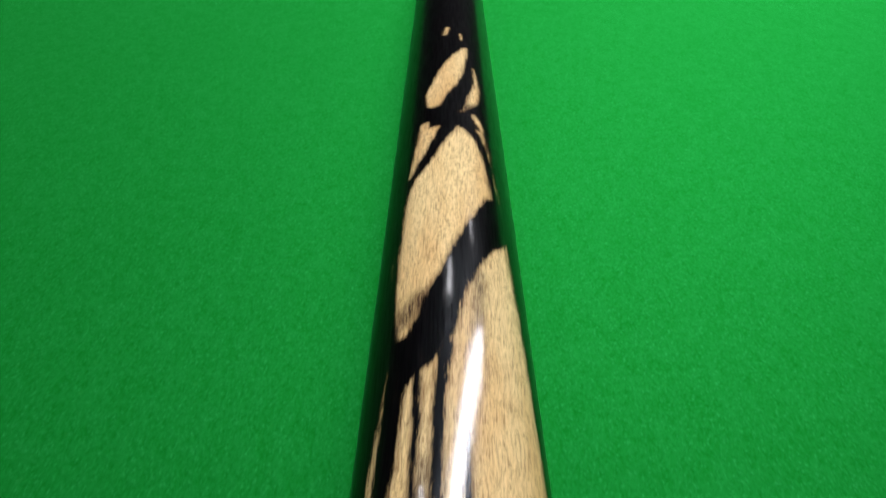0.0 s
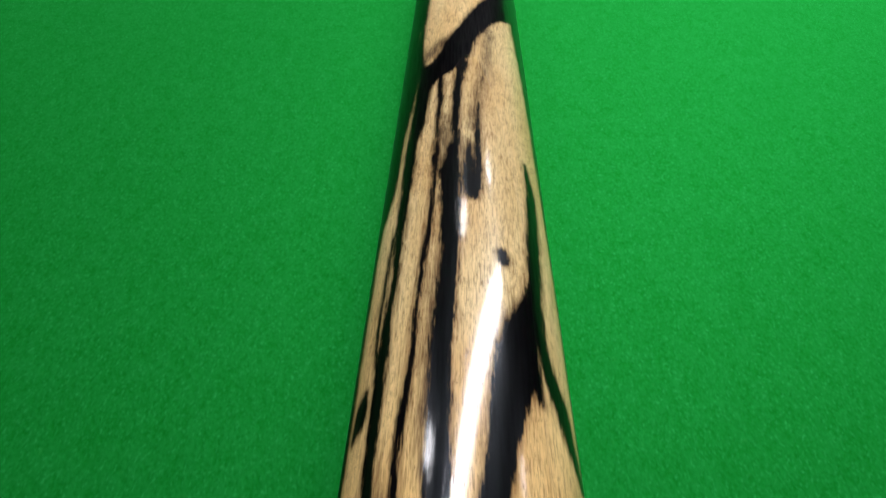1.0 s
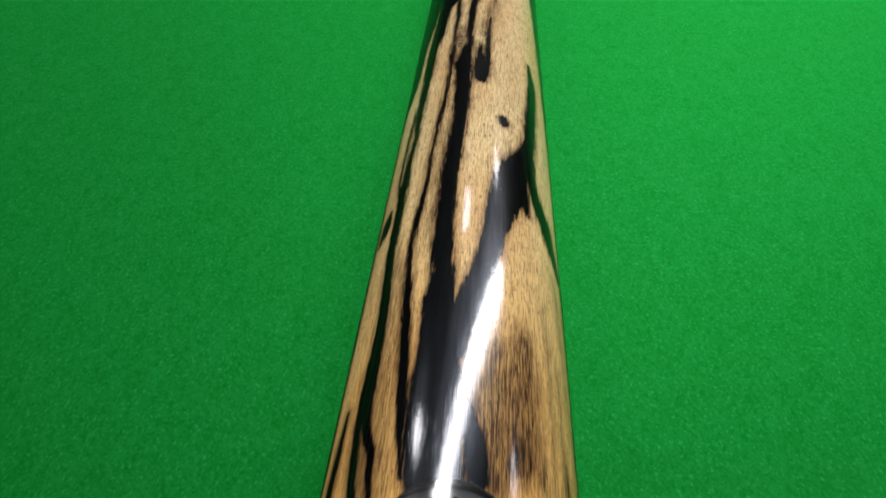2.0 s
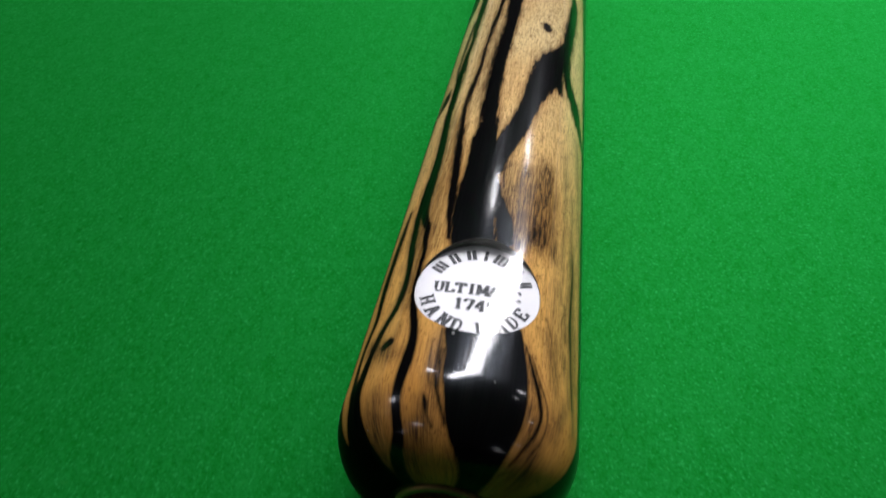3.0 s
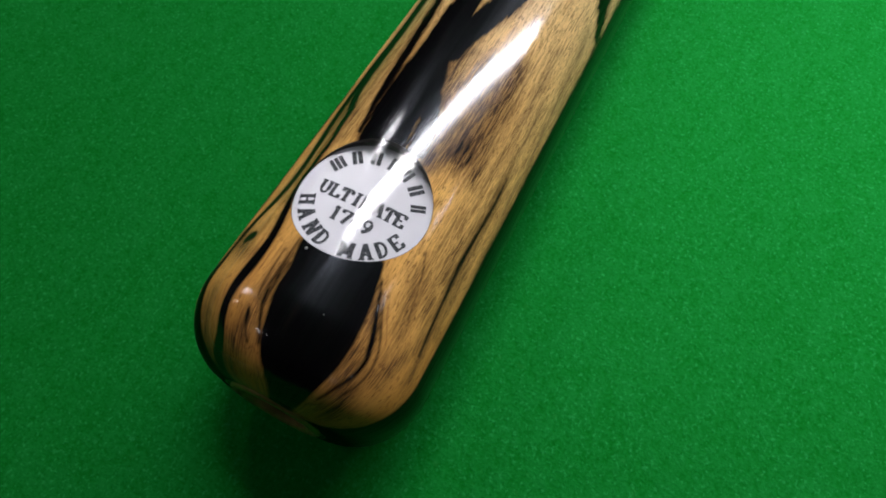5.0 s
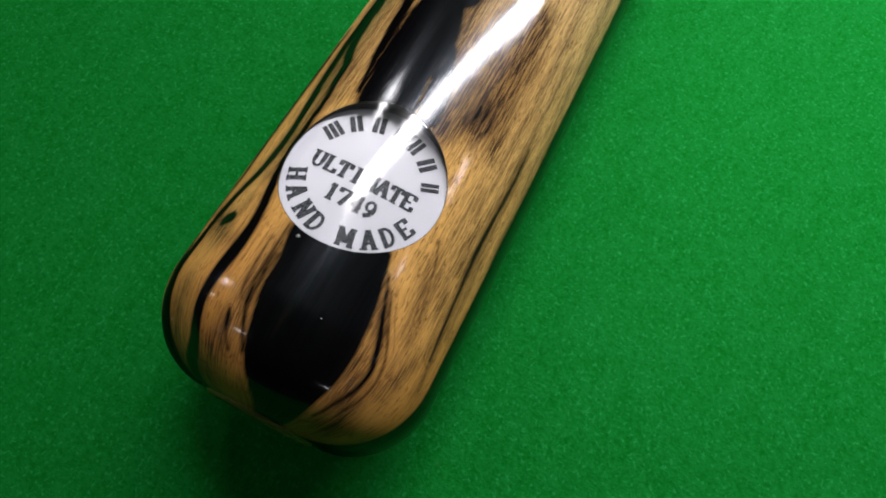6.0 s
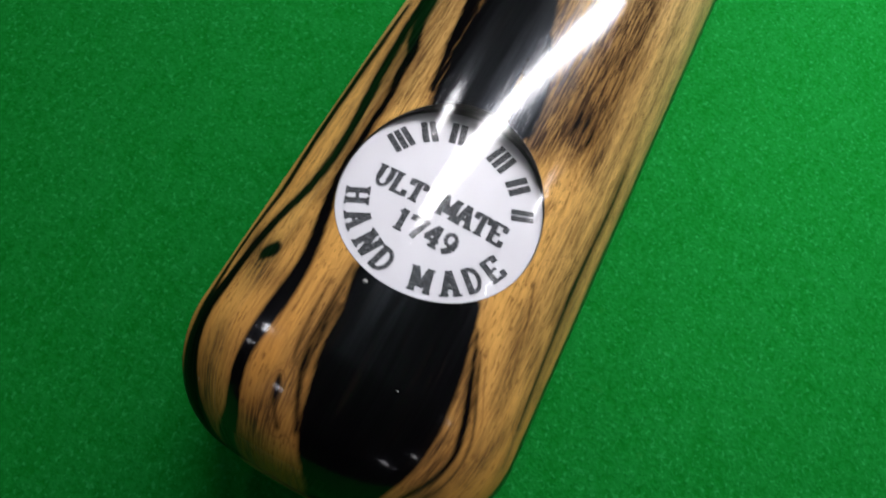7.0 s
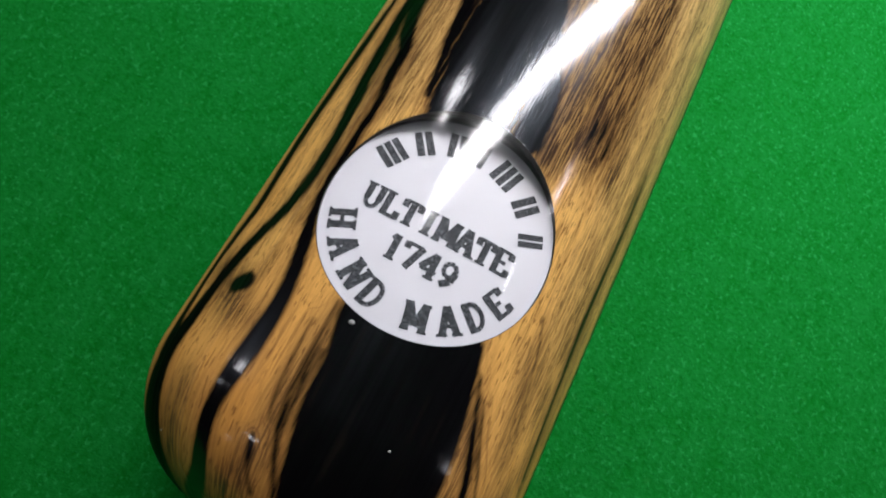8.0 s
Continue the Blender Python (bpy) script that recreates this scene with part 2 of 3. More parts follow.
# ---- mesh helpers ----
def part(name, bm, mat, parent=None, label="", smooth=False):
    me = bpy.data.meshes.new(name)
    bm.to_mesh(me)
    bm.free()
    me.materials.append(mat)
    if smooth:
        me.polygons.foreach_set("use_smooth", [True] * len(me.polygons))
    ob = new(name, me)
    if parent:
        ob.parent = parent
    return tagged(ob, label)


def box(sx, sy, sz, bevel=0.0):
    bm = bmesh.new()
    bmesh.ops.create_cube(bm, size=1, matrix=Matrix.Diagonal((sx, sy, sz, 1)))
    if bevel:
        bmesh.ops.bevel(bm, geom=bm.edges[:], offset=bevel, segments=2, affect="EDGES")
    return bm


def lathe(profile, steps):
    """A surface turned about the y axis from (radius, y) pairs."""
    bm = bmesh.new()
    rings = [[bm.verts.new((r * math.sin(k * math.tau / steps), y, r * math.cos(k * math.tau / steps))) for k in range(steps)] for r, y in profile]
    for a, b in zip(rings, rings[1:]):
        for k in range(steps):
            bm.faces.new((a[k], a[(k + 1) % steps], b[(k + 1) % steps], b[k]))
    return bm


# ---- the setting: room, ceiling, cloth ----
def slab(name, mat, size, at, label):
    ob = part(name, box(*size), mat)
    ob.location = at
    return tagged(ob, label, kind="structure")


slab("floor", CARPET, (11, 12, 0.1), (0.2, 1.5, -0.095), "dark carpet floor under the cloth")
slab("ceiling", CEILING, (11, 12, 0.1), (0.2, 1.5, CEIL + 0.125), "plain grey ceiling with flush light panels")
slab("wall_north", PALE_WALL, (11, 0.1, 1.72), (0.2, 7.45, 0.815), "pale plain painted wall")
slab("wall_south", WALL, (11, 0.1, 1.72), (0.2, -4.45, 0.815), "dark plain painted wall")
slab("wall_east", WALL, (0.1, 11.8, 1.72), (5.65, 1.5, 0.815), "dark plain painted wall")
slab("wall_west", WALL, (0.1, 11.8, 1.72), (-5.25, 1.5, 0.815), "dark plain painted wall")
slab("ground", BAIZE, (1.8, 3.6, 0.045), (0.1, 1.0, -0.0225), "green napped baize cloth over a flat table bed")

for sx, sy, length, width, turn, watts in LAMPS:
    bm = box(length + 0.05, width + 0.05, 0.06, 0.006)
    panel = part("ceiling_panel_light", bm, HOUSING)
    panel.matrix_world = pose(sx * CEIL, sy * CEIL, CEIL + 0.045, 0, 0, turn)
    tagged(panel, "white rectangular light panel on the ceiling", "light", "ceiling lights")

# ---- the cue ----
RB, TAPER = 0.01459, 0.00653  # radius at the butt, loss of radius per metre
TILT = math.degrees(math.atan(TAPER))
cue = new("snooker_cue")
cue.matrix_world = pose(0, 0, RB, -TILT)  # its underside lies along the cloth
tagged(cue, "glossy blond and black wooden snooker cue lying on green cloth", "cue")

darks, smokes = [], []


def vein(*points):
    """A black vein: (millimetres from the butt, degrees round the cue from its top, half width in millimetres)."""
    darks.append((1, points))


def window(*points):
    """A blond patch within the black, in the same measures."""
    darks.append((-1, points))


def smoke(*points):
    """A smoky brown smear, in the same measures."""
    smokes.append(points)


def all_black_beyond(s):
    darks.append((0, s))


all_black_beyond(212.4)
# the slanting black band and the arch beyond it
vein((182.5, 45.4, 4.7), (176.8, 32.9, 4.2), (171.2, 17.9, 3.2), (162.8, 3.4, 2.7), (155.5, -7.4, 3), (149.7, -14.3, 3.4), (145.9, -22.1, 3.3), (143.0, -30.9, 2.5), (140.1, -36.8, 1.7))
vein((215.8, 3.1, 1.8), (210.4, -5.7, 1.7), (203.6, -16.6, 1.3), (198.7, -24.6, 1.3), (195.1, -33.5, 1.25), (191.4, -41.3, 1.15), (185.5, -45.4, 0.95), (176.0, -47.4, 0.9), (166.8, -47.5, 0.85), (155.7, -46.6, 1), (149.9, -44.6, 1.4), (145.0, -40.7, 1.6))
vein((214.1, 8.0, 1.6), (210.5, 20.6, 1.25), (206.2, 28.2, 1.05), (200.1, 33.5, 0.9), (192.8, 36.8, 0.8), (184.9, 40.3, 0.9))
window((223.7, -18.9, 1.93), (228.9, -16.9, 2.83), (234.3, -9.2, 3.35), (240.8, -1.6, 3.32), (247.1, 4.4, 2.65), (252.3, 10.9, 1.92), (258.0, 17.1, 0.74))
window((272.1, -5.8, 0.7), (266.9, -9.4, 0.6))
window((267.6, 11.2, 0.43), (264.0, 12.4, 0.34))
window((246.2, 26.1, 0.3), (240.3, 28.1, 0.61), (234.2, 27.7, 1.03), (227.2, 23.1, 1.55), (221.7, 15.3, 0.75), (218.9, 7.9, 0.3))
window((218.6, 22.3, 0.67), (216.2, 27.1, 1), (213.1, 31.1, 0.59))
window((214.4, -28.1, 1.15), (209.1, -29.1, 1.3), (202.4, -33.4, 1.15), (194.8, -39.3, 0.6))
# long veins on the upper side, from the band to the butt
vein((146.9, -33.8, 2.2), (141.1, -37.7, 2), (130.8, -39.6, 1.7), (122.5, -42.8, 1.45), (115.0, -44.0, 1.25), (107.1, -44.2, 1.08), (100.5, -44.4, 0.92), (94.8, -44.6, 0.82), (90.5, -44.0, 0.72), (85.6, -45.2, 0.7), (80.8, -45.9, 0.82), (73.8, -46.5, 0.98), (65.8, -46.5, 0.95), (58.9, -45.2, 0.95), (53.2, -43.5, 1), (47.6, -42.4, 0.85))
vein((47.4, -41.9, 0.7), (38.0, -41.3, 0.8), (35.0, -38.5, 0.65), (33.2, -35.0, 0.56), (31.0, -34.2, 0.5), (27.6, -32.6, 0.4), (25.0, -32.6, 0.4), (22.0, -32.6, 0.42), (19.2, -31.2, 0.45), (17.0, -28.6, 0.49), (14.9, -26.4, 0.54), (13.0, -25.5, 0.61), (11.2, -25.7, 0.72), (9.4, -26.1, 0.78), (7.3, -27.2, 0.64), (5.5, -28.0, 0.56), (3.9, -28.0, 0.6), (2.2, -28.5, 0.7), (0.2, -36.0, 0.7))
vein((48.6, -44.3, 0.6), (38.1, -46.0, 0.7), (35.2, -45.0, 0.73), (29.6, -42.5, 0.66), (24.5, -39.6, 0.55), (21.6, -39.4, 0.58), (19.2, -41.0, 0.58), (17.2, -44.3, 0.58), (14.8, -48.4, 0.68), (12.3, -50.9, 0.68), (10.0, -52.4, 0.85), (7.6, -54.4, 1.15), (4.5, -56.0, 1.75), (2.0, -57.0, 2.3), (0.4, -61.0, 3.0))
vein((102.5, -47.7, 0.15), (94.8, -51.3, 0.35), (90.5, -52.1, 0.42), (85.6, -52.9, 0.42), (80.7, -52.0, 0.4), (74.8, -49.2, 0.4))
vein((162.7, -54.4, 1.2), (153.8, -53.4, 2), (147.0, -51.4, 2.3), (140.2, -55.4, 2.4), (134.3, -59.4, 2.5), (127.4, -60.4, 2), (119.8, -60.1, 1.5), (109.9, -63.7, 1.3), (101.8, -77.4, 1), (96.1, -83.5, 0.6))
vein((39.4, -56.7, 0.4), (31.4, -58.9, 0.85), (26.4, -59.8, 0.85), (23.0, -58.6, 0.7), (20.5, -57.2, 0.62), (18.6, -56.6, 0.6), (17.0, -58.4, 0.6), (14.6, -60.4, 0.55), (12.2, -60.4, 0.5), (9.7, -59.0, 0.6), (7.6, -58.0, 0.6))
vein((73.8, -56.5, 0.7), (71.0, -59.5, 1.45), (68.7, -62.9, 0.8))
vein((13.1, -41.4, 0.62), (13.5, -38.8, 0.66))
smoke((13.6, -37.2, 0.12), (14.6, -35.6, 0.22), (15.9, -35.4, 0.1))
vein((142.0, -22.1, 0.6), (128.3, -22.1, 0.42), (119.9, -22.0, 0.42), (111.7, -22.0, 0.47), (104.7, -23.0, 0.47), (98.5, -23.6, 0.5), (92.8, -25.5, 0.45), (88.6, -26.3, 0.42), (83.6, -27.2, 0.4), (78.7, -27.5, 0.42), (74.8, -28.6, 0.42), (70.8, -29.6, 0.48), (63.8, -31.6, 0.5), (58.6, -30.8, 0.58), (52.3, -28.8, 0.64), (45.8, -26.4, 0.68), (39.8, -24.6, 0.6), (34.7, -22.6, 0.45), (29.7, -19.5, 0.3))
vein((146.7, -5.5, 1.1), (143.8, -6.5, 0.95), (137.0, -8.9, 0.8), (127.3, -9.5, 0.7), (118.8, -9.8, 0.8), (114.9, -11.2, 1.2), (111.1, -12.1, 1.5), (104.3, -11.7, 1.45), (97.5, -10.7, 1.3), (91.7, -10.7, 1.25), (87.5, -11.4, 1.2), (82.6, -12.8, 1.25), (78.3, -13.4, 1.3), (74.3, -13.9, 1.35), (70.6, -13.9, 1.35), (66.8, -13.9, 1.3), (62.3, -12.9, 1.35), (56.2, -11.7, 1.55), (50.4, -11.7, 1.95), (44.9, -10.4, 2.3), (39.8, -10.1, 2.75), (35.4, -9.6, 2.95), (31.2, -7.6, 2.9), (27.8, -6.0, 2.8), (24.8, -3.5, 2.4))
vein((131.1, 7.6, 0.05), (127.2, 6.3, 0.18), (123.0, 5.6, 0.35), (116.8, 5.6, 0.55), (111.0, 5.6, 0.75), (107.7, 4.5, 0.95), (105.2, 2.5, 0.9))
vein((118.7, 0.9, 0.2), (115.9, 0.4, 0.45), (112.0, 0.0, 0.8), (108.1, 0.1, 1), (105.7, 1.0, 0.85))
vein((46.9, -4.9, 0.3), (40.9, -0.6, 0.6), (36.9, 3.5, 0.85), (33.9, 7.5, 1.1), (29.9, 10.1, 1.1))
vein((34.2, 25.0, 0.04), (33.2, 25.6, 0.20), (32.0, 25.2, 0.05))
vein((35.0, 28.0, 0.03), (33.9, 28.6, 0.16), (32.9, 28.4, 0.04))
vein((33.9, 31.6, 0.03), (32.9, 32.0, 0.14), (32.1, 31.6, 0.03))
vein((35.0, 56.0, 0.05), (30.0, 56.8, 0.16), (25.5, 56.0, 0.2), (21.5, 55.8, 0.22), (17.5, 57.5, 0.22), (14.0, 58.8, 0.2), (11.0, 60.5, 0.12))
vein((20.2, 36.9, 0.02), (18.0, 40.4, 0.07), (15.6, 42.9, 0.08), (13.0, 45.4, 0.03))
vein((11.6, -9.9, 0.03), (10.1, -10.0, 0.10), (8.3, -9.6, 0.10), (7.0, -9.2, 0.06))
# the black splash on the other flank, and its tongue
vein((118.2, 43.7, 0.4), (111.0, 46.4, 1.1), (103.9, 44.8, 1.35), (97.3, 42.2, 1.4), (91.6, 40.3, 1.4), (86.5, 36.4, 1.7), (81.6, 30.4, 2.5), (77.7, 25.5, 2.9), (73.7, 21.6, 2.75), (69.8, 18.2, 2.25), (65.8, 14.7, 1.75), (62.1, 12.2, 1.6), (57.5, 9.0, 1.6), (52.5, 3.4, 1.8), (48.9, -2.1, 2), (44.9, -5.9, 2.1))
vein((77.7, 31.5, 1.4), (73.7, 34.0, 0.9), (71.1, 36.6, 0.35))
vein((101.1, 43.1, 0.6), (92.5, 41.7, 0.7), (85.5, 42.2, 0.7), (81.6, 41.2, 0.65), (77.6, 42.8, 1.1), (74.6, 47.0, 1.55), (72.0, 52.5, 1.7), (68.2, 58.7, 1.4), (64.4, 66.5, 0.7))
vein((93.5, 18.8, 0.85), (92.3, 19.6, 0.88))
# the black patch at the butt
vein((14.5, 7.1, 4.55), (12.0, 9.3, 4.6), (9.5, 10.5, 4.8), (7.2, 11.7, 4.6), (5.4, 12.7, 4.2), (3.9, 14.2, 3.4), (2.6, 16.4, 2.6), (1.1, 18.5, 1.7))
vein((14.8, 26.2, 0.06), (13.2, 29.0, 0.16), (11.4, 31.8, 0.25), (10.1, 34.0, 0.28), (8.9, 35.7, 0.30), (7.0, 38.0, 0.26), (5.3, 37.8, 0.19), (3.6, 35.6, 0.16), (1.8, 33.0, 0.12))
vein((13.6, 30.4, 0.01), (11.5, 34.2, 0.05), (9.3, 39.0, 0.08), (7.2, 42.0, 0.08), (5.2, 42.4, 0.08), (3.4, 40.5, 0.05))
vein((14.6, -12.4, 0.03), (12.5, -12.1, 0.09), (10.4, -11.8, 0.13), (8.5, -11.3, 0.15), (6.7, -9.8, 0.16), (5.2, -7.6, 0.16), (3.5, -4.5, 0.16))
vein((13.0, -15.6, 0.01), (11.0, -15.2, 0.05), (8.8, -14.6, 0.05), (7.0, -12.8, 0.03))
vein((5.9, -14.9, 0.08), (5.1, -14.0, 0.24), (4.3, -13.3, 0.12))
vein((3.9, -12.5, 0.04), (3.1, -10.4, 0.15))
smoke((39.0, 54.8, 0.1), (35.0, 56.0, 0.4), (30.0, 56.8, 0.6), (25.5, 56.0, 0.7), (21.5, 55.8, 0.75), (17.5, 57.5, 0.75), (14.0, 58.8, 0.7), (11.0, 60.5, 0.6), (8.0, 63.0, 0.5))
# smoky smears
smoke((46.0, 17.0, 1.2), (40.0, 17.5, 1.9), (35.0, 18.5, 1.7))
smoke((41.0, 13.5, 1.5), (35.9, 13.6, 1.8), (31.4, 15.7, 1.6))
smoke((34.5, 26.9, 1), (32.5, 27.4, 1.2), (31.0, 25.9, 0.7))
smoke((49.1, 29.8, 1), (45.1, 29.8, 2), (41.1, 29.9, 2.6), (36.0, 26.9, 2.5), (32.0, 26.9, 1.9))
smoke((31.4, 22.8, 1.1), (33.0, 32.0, 1.3))
smoke((46.0, 4.2, 1), (40.3, 4.4, 1.25), (34.9, 7.5, 1.4), (30.9, 10.6, 1.6))
smoke((36.0, 17.7, 2.4), (33.0, 21.8, 2.1), (29.5, 15.7, 1.4))
smoke((42.1, 26.8, 2.2), (36.1, 34.1, 1.6), (31.0, 39.4, 1.1))
smoke((17.6, 37.5, 0.5), (14.1, 41.8, 0.5), (11.0, 44.1, 0.45))
smoke((24.3, 50.1, 0.9), (19.2, 50.3, 0.9), (14.4, 51.5, 0.75))
smoke((127.3, -16.3, 0.7), (121.5, -17.3, 1.2), (114.9, -17.0, 1.2))
smoke((119.7, -0.5, 0.9), (113.0, -1.5, 1.3), (106.2, -1.4, 1.4))
smoke((162.1, 17.8, 1), (152.4, 15.8, 0.9), (142.6, 12.0, 0.8), (133.0, 6.2, 0.9), (123.3, 3.2, 1))
smoke((156.6, -22.1, 2.2), (152.8, -36.8, 1.9))
smoke((13.9, -51.0, 1.2), (11.9, -39.0, 1.3), (11.6, -34.2, 0.7))
smoke((83.5, 27.5, 1.7), (79.7, 18.6, 0.9))
smoke((219.8, -0.7, 4), (222.5, 30.4, 1.3))
smoke((9.7, 51.8, 0.85), (6.3, 47.5, 0.8))
smoke((98.4, -4.6, 0.5), (89.5, -17.7, 0.4), (79.6, -19.4, 0.5), (69.8, -20.0, 0.5), (61.8, -19.4, 0.5))
smoke((62.8, 57.3, 0.1), (46.6, 63.1, 0.2), (31.5, 66.2, 0.25), (19.3, 72.4, 0.2))
smoke((55.0, 44.7, 0.1), (41.2, 46.6, 0.25), (29.1, 45.7, 0.2), (16.9, 47.1, 0.2))
smoke((47.4, 52.9, 0.1), (35.3, 54.3, 0.25), (25.1, 51.7, 0.2), (10.8, 56.2, 0.2))
smoke((27.0, 41.5, 0.1), (19.9, 42.7, 0.3), (13.8, 46.1, 0.25), (7.4, 45.4, 0.2))
smoke((34.4, 25.0, 0.9), (33.4, 29.0, 1.1), (33.9, 34.0, 0.7))
smoke((7.4, 30.8, 1), (4.2, 37.0, 1.3), (2.1, 43.3, 1.3))
smoke((5.3, -13.7, 0.8), (2.6, -17.7, 1.2), (1.1, -23.6, 1.2))
smoke((6.3, -39.3, 0.7), (3.2, -41.3, 1.2), (1.1, -44.1, 1.2))
smoke((34.0, 27.9, 0.8), (32.0, 28.4, 1))
smoke((29.2, 55.5, 0.3), (21.1, 60.5, 0.6), (14.0, 64.6, 0.5))
smoke((42.7, -35.8, 0.3), (32.6, -38.7, 0.3), (24.6, -35.8, 0.3), (18.6, -35.2, 0.3))
smoke((59.9, -37.4, 0.25), (48.7, -35.4, 0.3), (36.7, -32.4, 0.3), (28.7, -26.5, 0.25))
smoke((15.2, -7.4, 0.4), (12.1, -10.4, 0.45), (8.4, -12.7, 0.45), (4.8, -10.7, 0.45))
smoke((12.7, 27.2, 0.4), (9.7, 32.5, 0.5), (5.8, 33.9, 0.5))


def eased(points):
    """The stroke's points with three more on a smooth curve in each span."""
    p = [Vector(q) for q in points]
    out = []
    for k in range(len(p) - 1):
        a, b, c, d = p[max(k - 1, 0)], p[k], p[k + 1], p[min(k + 2, len(p) - 1)]
        for u in (0.0, 0.25, 0.5, 0.75):
            out.append(0.5 * (2 * b + (c - a) * u + (2 * a - 5 * b + 4 * c - d) * u * u + (3 * b - a - 3 * c + d) * u ** 3))
    return out + [p[-1]]


def reach(points, s, th, r):
    """Distance from the stroke's edge, in millimetres, inside negative."""
    best = np.full(s.shape, 1e3)
    pts = eased(points)
    for (s0, a0, w0), (s1, a1, w1) in zip(pts, pts[1:]):
        ax, ay = s - s0, (th - a0) * r
        dx, dy = s1 - s0, (a1 - a0) * r
        k = np.clip((ax * dx + ay * dy) / (dx * dx + dy * dy + 1e-9), 0, 1)
        best = np.minimum(best, np.hypot(ax - k * dx, ay - k * dy) - (w0 + k * (w1 - w0)))
    return best


def splice_height(s):
    """The flat splice between the figured wood above and plain ebony below: millimetres over the axis."""
    return 5.0 + 0.053 * np.maximum(s - 96, 0)


def figure_fields(s, th, r):
    """Fields for the wood: s millimetres from the butt, th degrees, r millimetres per degree."""
    d = r * 180 / math.pi * np.cos(np.radians(th)) - splice_height(s)
    f = np.zeros(s.shape)

    def rows(points):
        """The rings that a stroke can touch."""
        along = [p[0] for p in points]
        return np.flatnonzero((s[:, 0] > min(along) - 9) & (s[:, 0] < max(along) + 9))

    for kind, points in darks:
        if kind == 0:
            d = np.minimum(d, points - s)
            continue
        k = rows(points)
        e = reach(points, s[k], th[k], r[k])
        if kind > 0:
            h = np.maximum(0.5 - np.abs(d[k] - e), 0) / 0.5  # strokes melt into one another
            d[k] = np.minimum(d[k], e) - h * h * 0.125
        else:
            d[k] = np.maximum(d[k], -e)
    for points in smokes:
        k = rows(points)
        f[k] = np.maximum(f[k], 1 / (1 + np.exp(np.clip(reach(points, s[k], th[k], r[k]) * 1.7, -30, 30))))
    return np.clip(d, -6, 6), f


BADGE_S, BADGE_R, BADGE_Z = 21.9, 7.7, 12.0  # millimetres: from the butt, radius, height over the axis
FACE, FILLET = 6.5, 9.0  # the flat of the butt end, the length of its rounding


def radius(s):
    """The cue's radius at s millimetres."""
    full = RB * 1000 - TAPER * s
    if s >= FILLET:
        return full
    k = math.sqrt(max(0.0, 1 - (1 - s / FILLET) ** 2))
    return FACE + (full - FACE) * k


def butt_wood():
    stations = [FILLET * (1 - math.cos(k * math.pi / 120)) for k in range(61)] + [FILLET + 0.15 * k for k in range(1, 181)]
    stations += [stations[-1] + 0.3 * k for k in range(1, 141)]
    stations += [stations[-1] + 0.6 * k for k in range(1, 460)]
    # fine round the upper side, where the thin veins show, coarser underneath
    angle = np.concatenate([np.linspace(-78, 78, 348), np.linspace(78, 282, 90)[1:-1]])
    rad = np.array([radius(s) for s in stations])
    S, A = np.meshgrid(np.array(stations), angle, indexing="ij")
    R = rad[:, None] * np.ones_like(A)
    X, Z = R * np.sin(np.radians(A)), R * np.cos(np.radians(A))
    # the pocket of the badge: a round hole whose rim is pulled to the circle
    rho = np.hypot(X, S - BADGE_S)
    inside = (rho < BADGE_R) & (Z > 0)
    d, f = figure_fields(S, A, R * math.pi / 180)
    ids = np.arange(S.size).reshape(S.shape)
    nxt, ring = np.roll(ids, -1, 1), np.roll(inside, -1, 1)
    quads = np.stack([ids[:-1], nxt[:-1], nxt[1:], ids[1:]], -1)
    hole = inside[:-1] & inside[1:] & ring[:-1] & ring[1:]
    faces = quads[~hole].tolist()
    near = inside.copy()
    scale = np.where(near, BADGE_R / np.maximum(rho, 1e-6), 1.0)
    X2, S2 = X * scale, BADGE_S + (S - BADGE_S) * scale
    Z2 = np.where(near, np.sqrt(np.maximum(R ** 2 - X2 ** 2, 0)), Z)
    co = np.stack([X2, S2, Z2], -1).reshape(-1, 3) / 1000
    me = bpy.data.meshes.new("butt")
    me.from_pydata(co.tolist(), [], faces)
    # the wood's own coordinates: round the cue, and along its skin
    arc = np.concatenate([[0], np.cumsum(np.hypot(np.diff(stations), np.diff(rad)))]) - (math.pi / 2 - 1) * FILLET
    arc = np.broadcast_to(arc[:, None], S.shape)
    grain = np.stack([RB * np.sin(np.radians(A)), arc / 1000, RB * np.cos(np.radians(A))], -1)
    me.attributes.new("grain", "FLOAT_VECTOR", "POINT").data.foreach_set("vector", grain.ravel())
    for name, field in (("figure", d), ("smoke", f)):
        me.attributes.new(name, "FLOAT", "POINT").data.foreach_set("value", field.ravel())
    me.polygons.foreach_set("use_smooth", [True] * len(me.polygons))
    me.materials.append(FIGURED)
    bm = bmesh.new()
    bm.from_mesh(me)
    bmesh.ops.delete(bm, geom=[v for v in bm.verts if not v.link_faces], context="VERTS")
    bm.to_mesh(me)
    bm.free()
    ob = new("butt", me)
    ob.parent = cue
    return tagged(ob, "lacquered blond wood butt with black figure"), stations[-1]


butt, END = butt_wood()
r_end = radius(END) / 1000
part("shaft", lathe([(r_end, END / 1000), (radius(600) / 1000, 0.6), (0.0048, 1.45), (0.003, 1.454), (0.0, 1.4545)], 48), ASH, cue, "pale ash shaft", True)

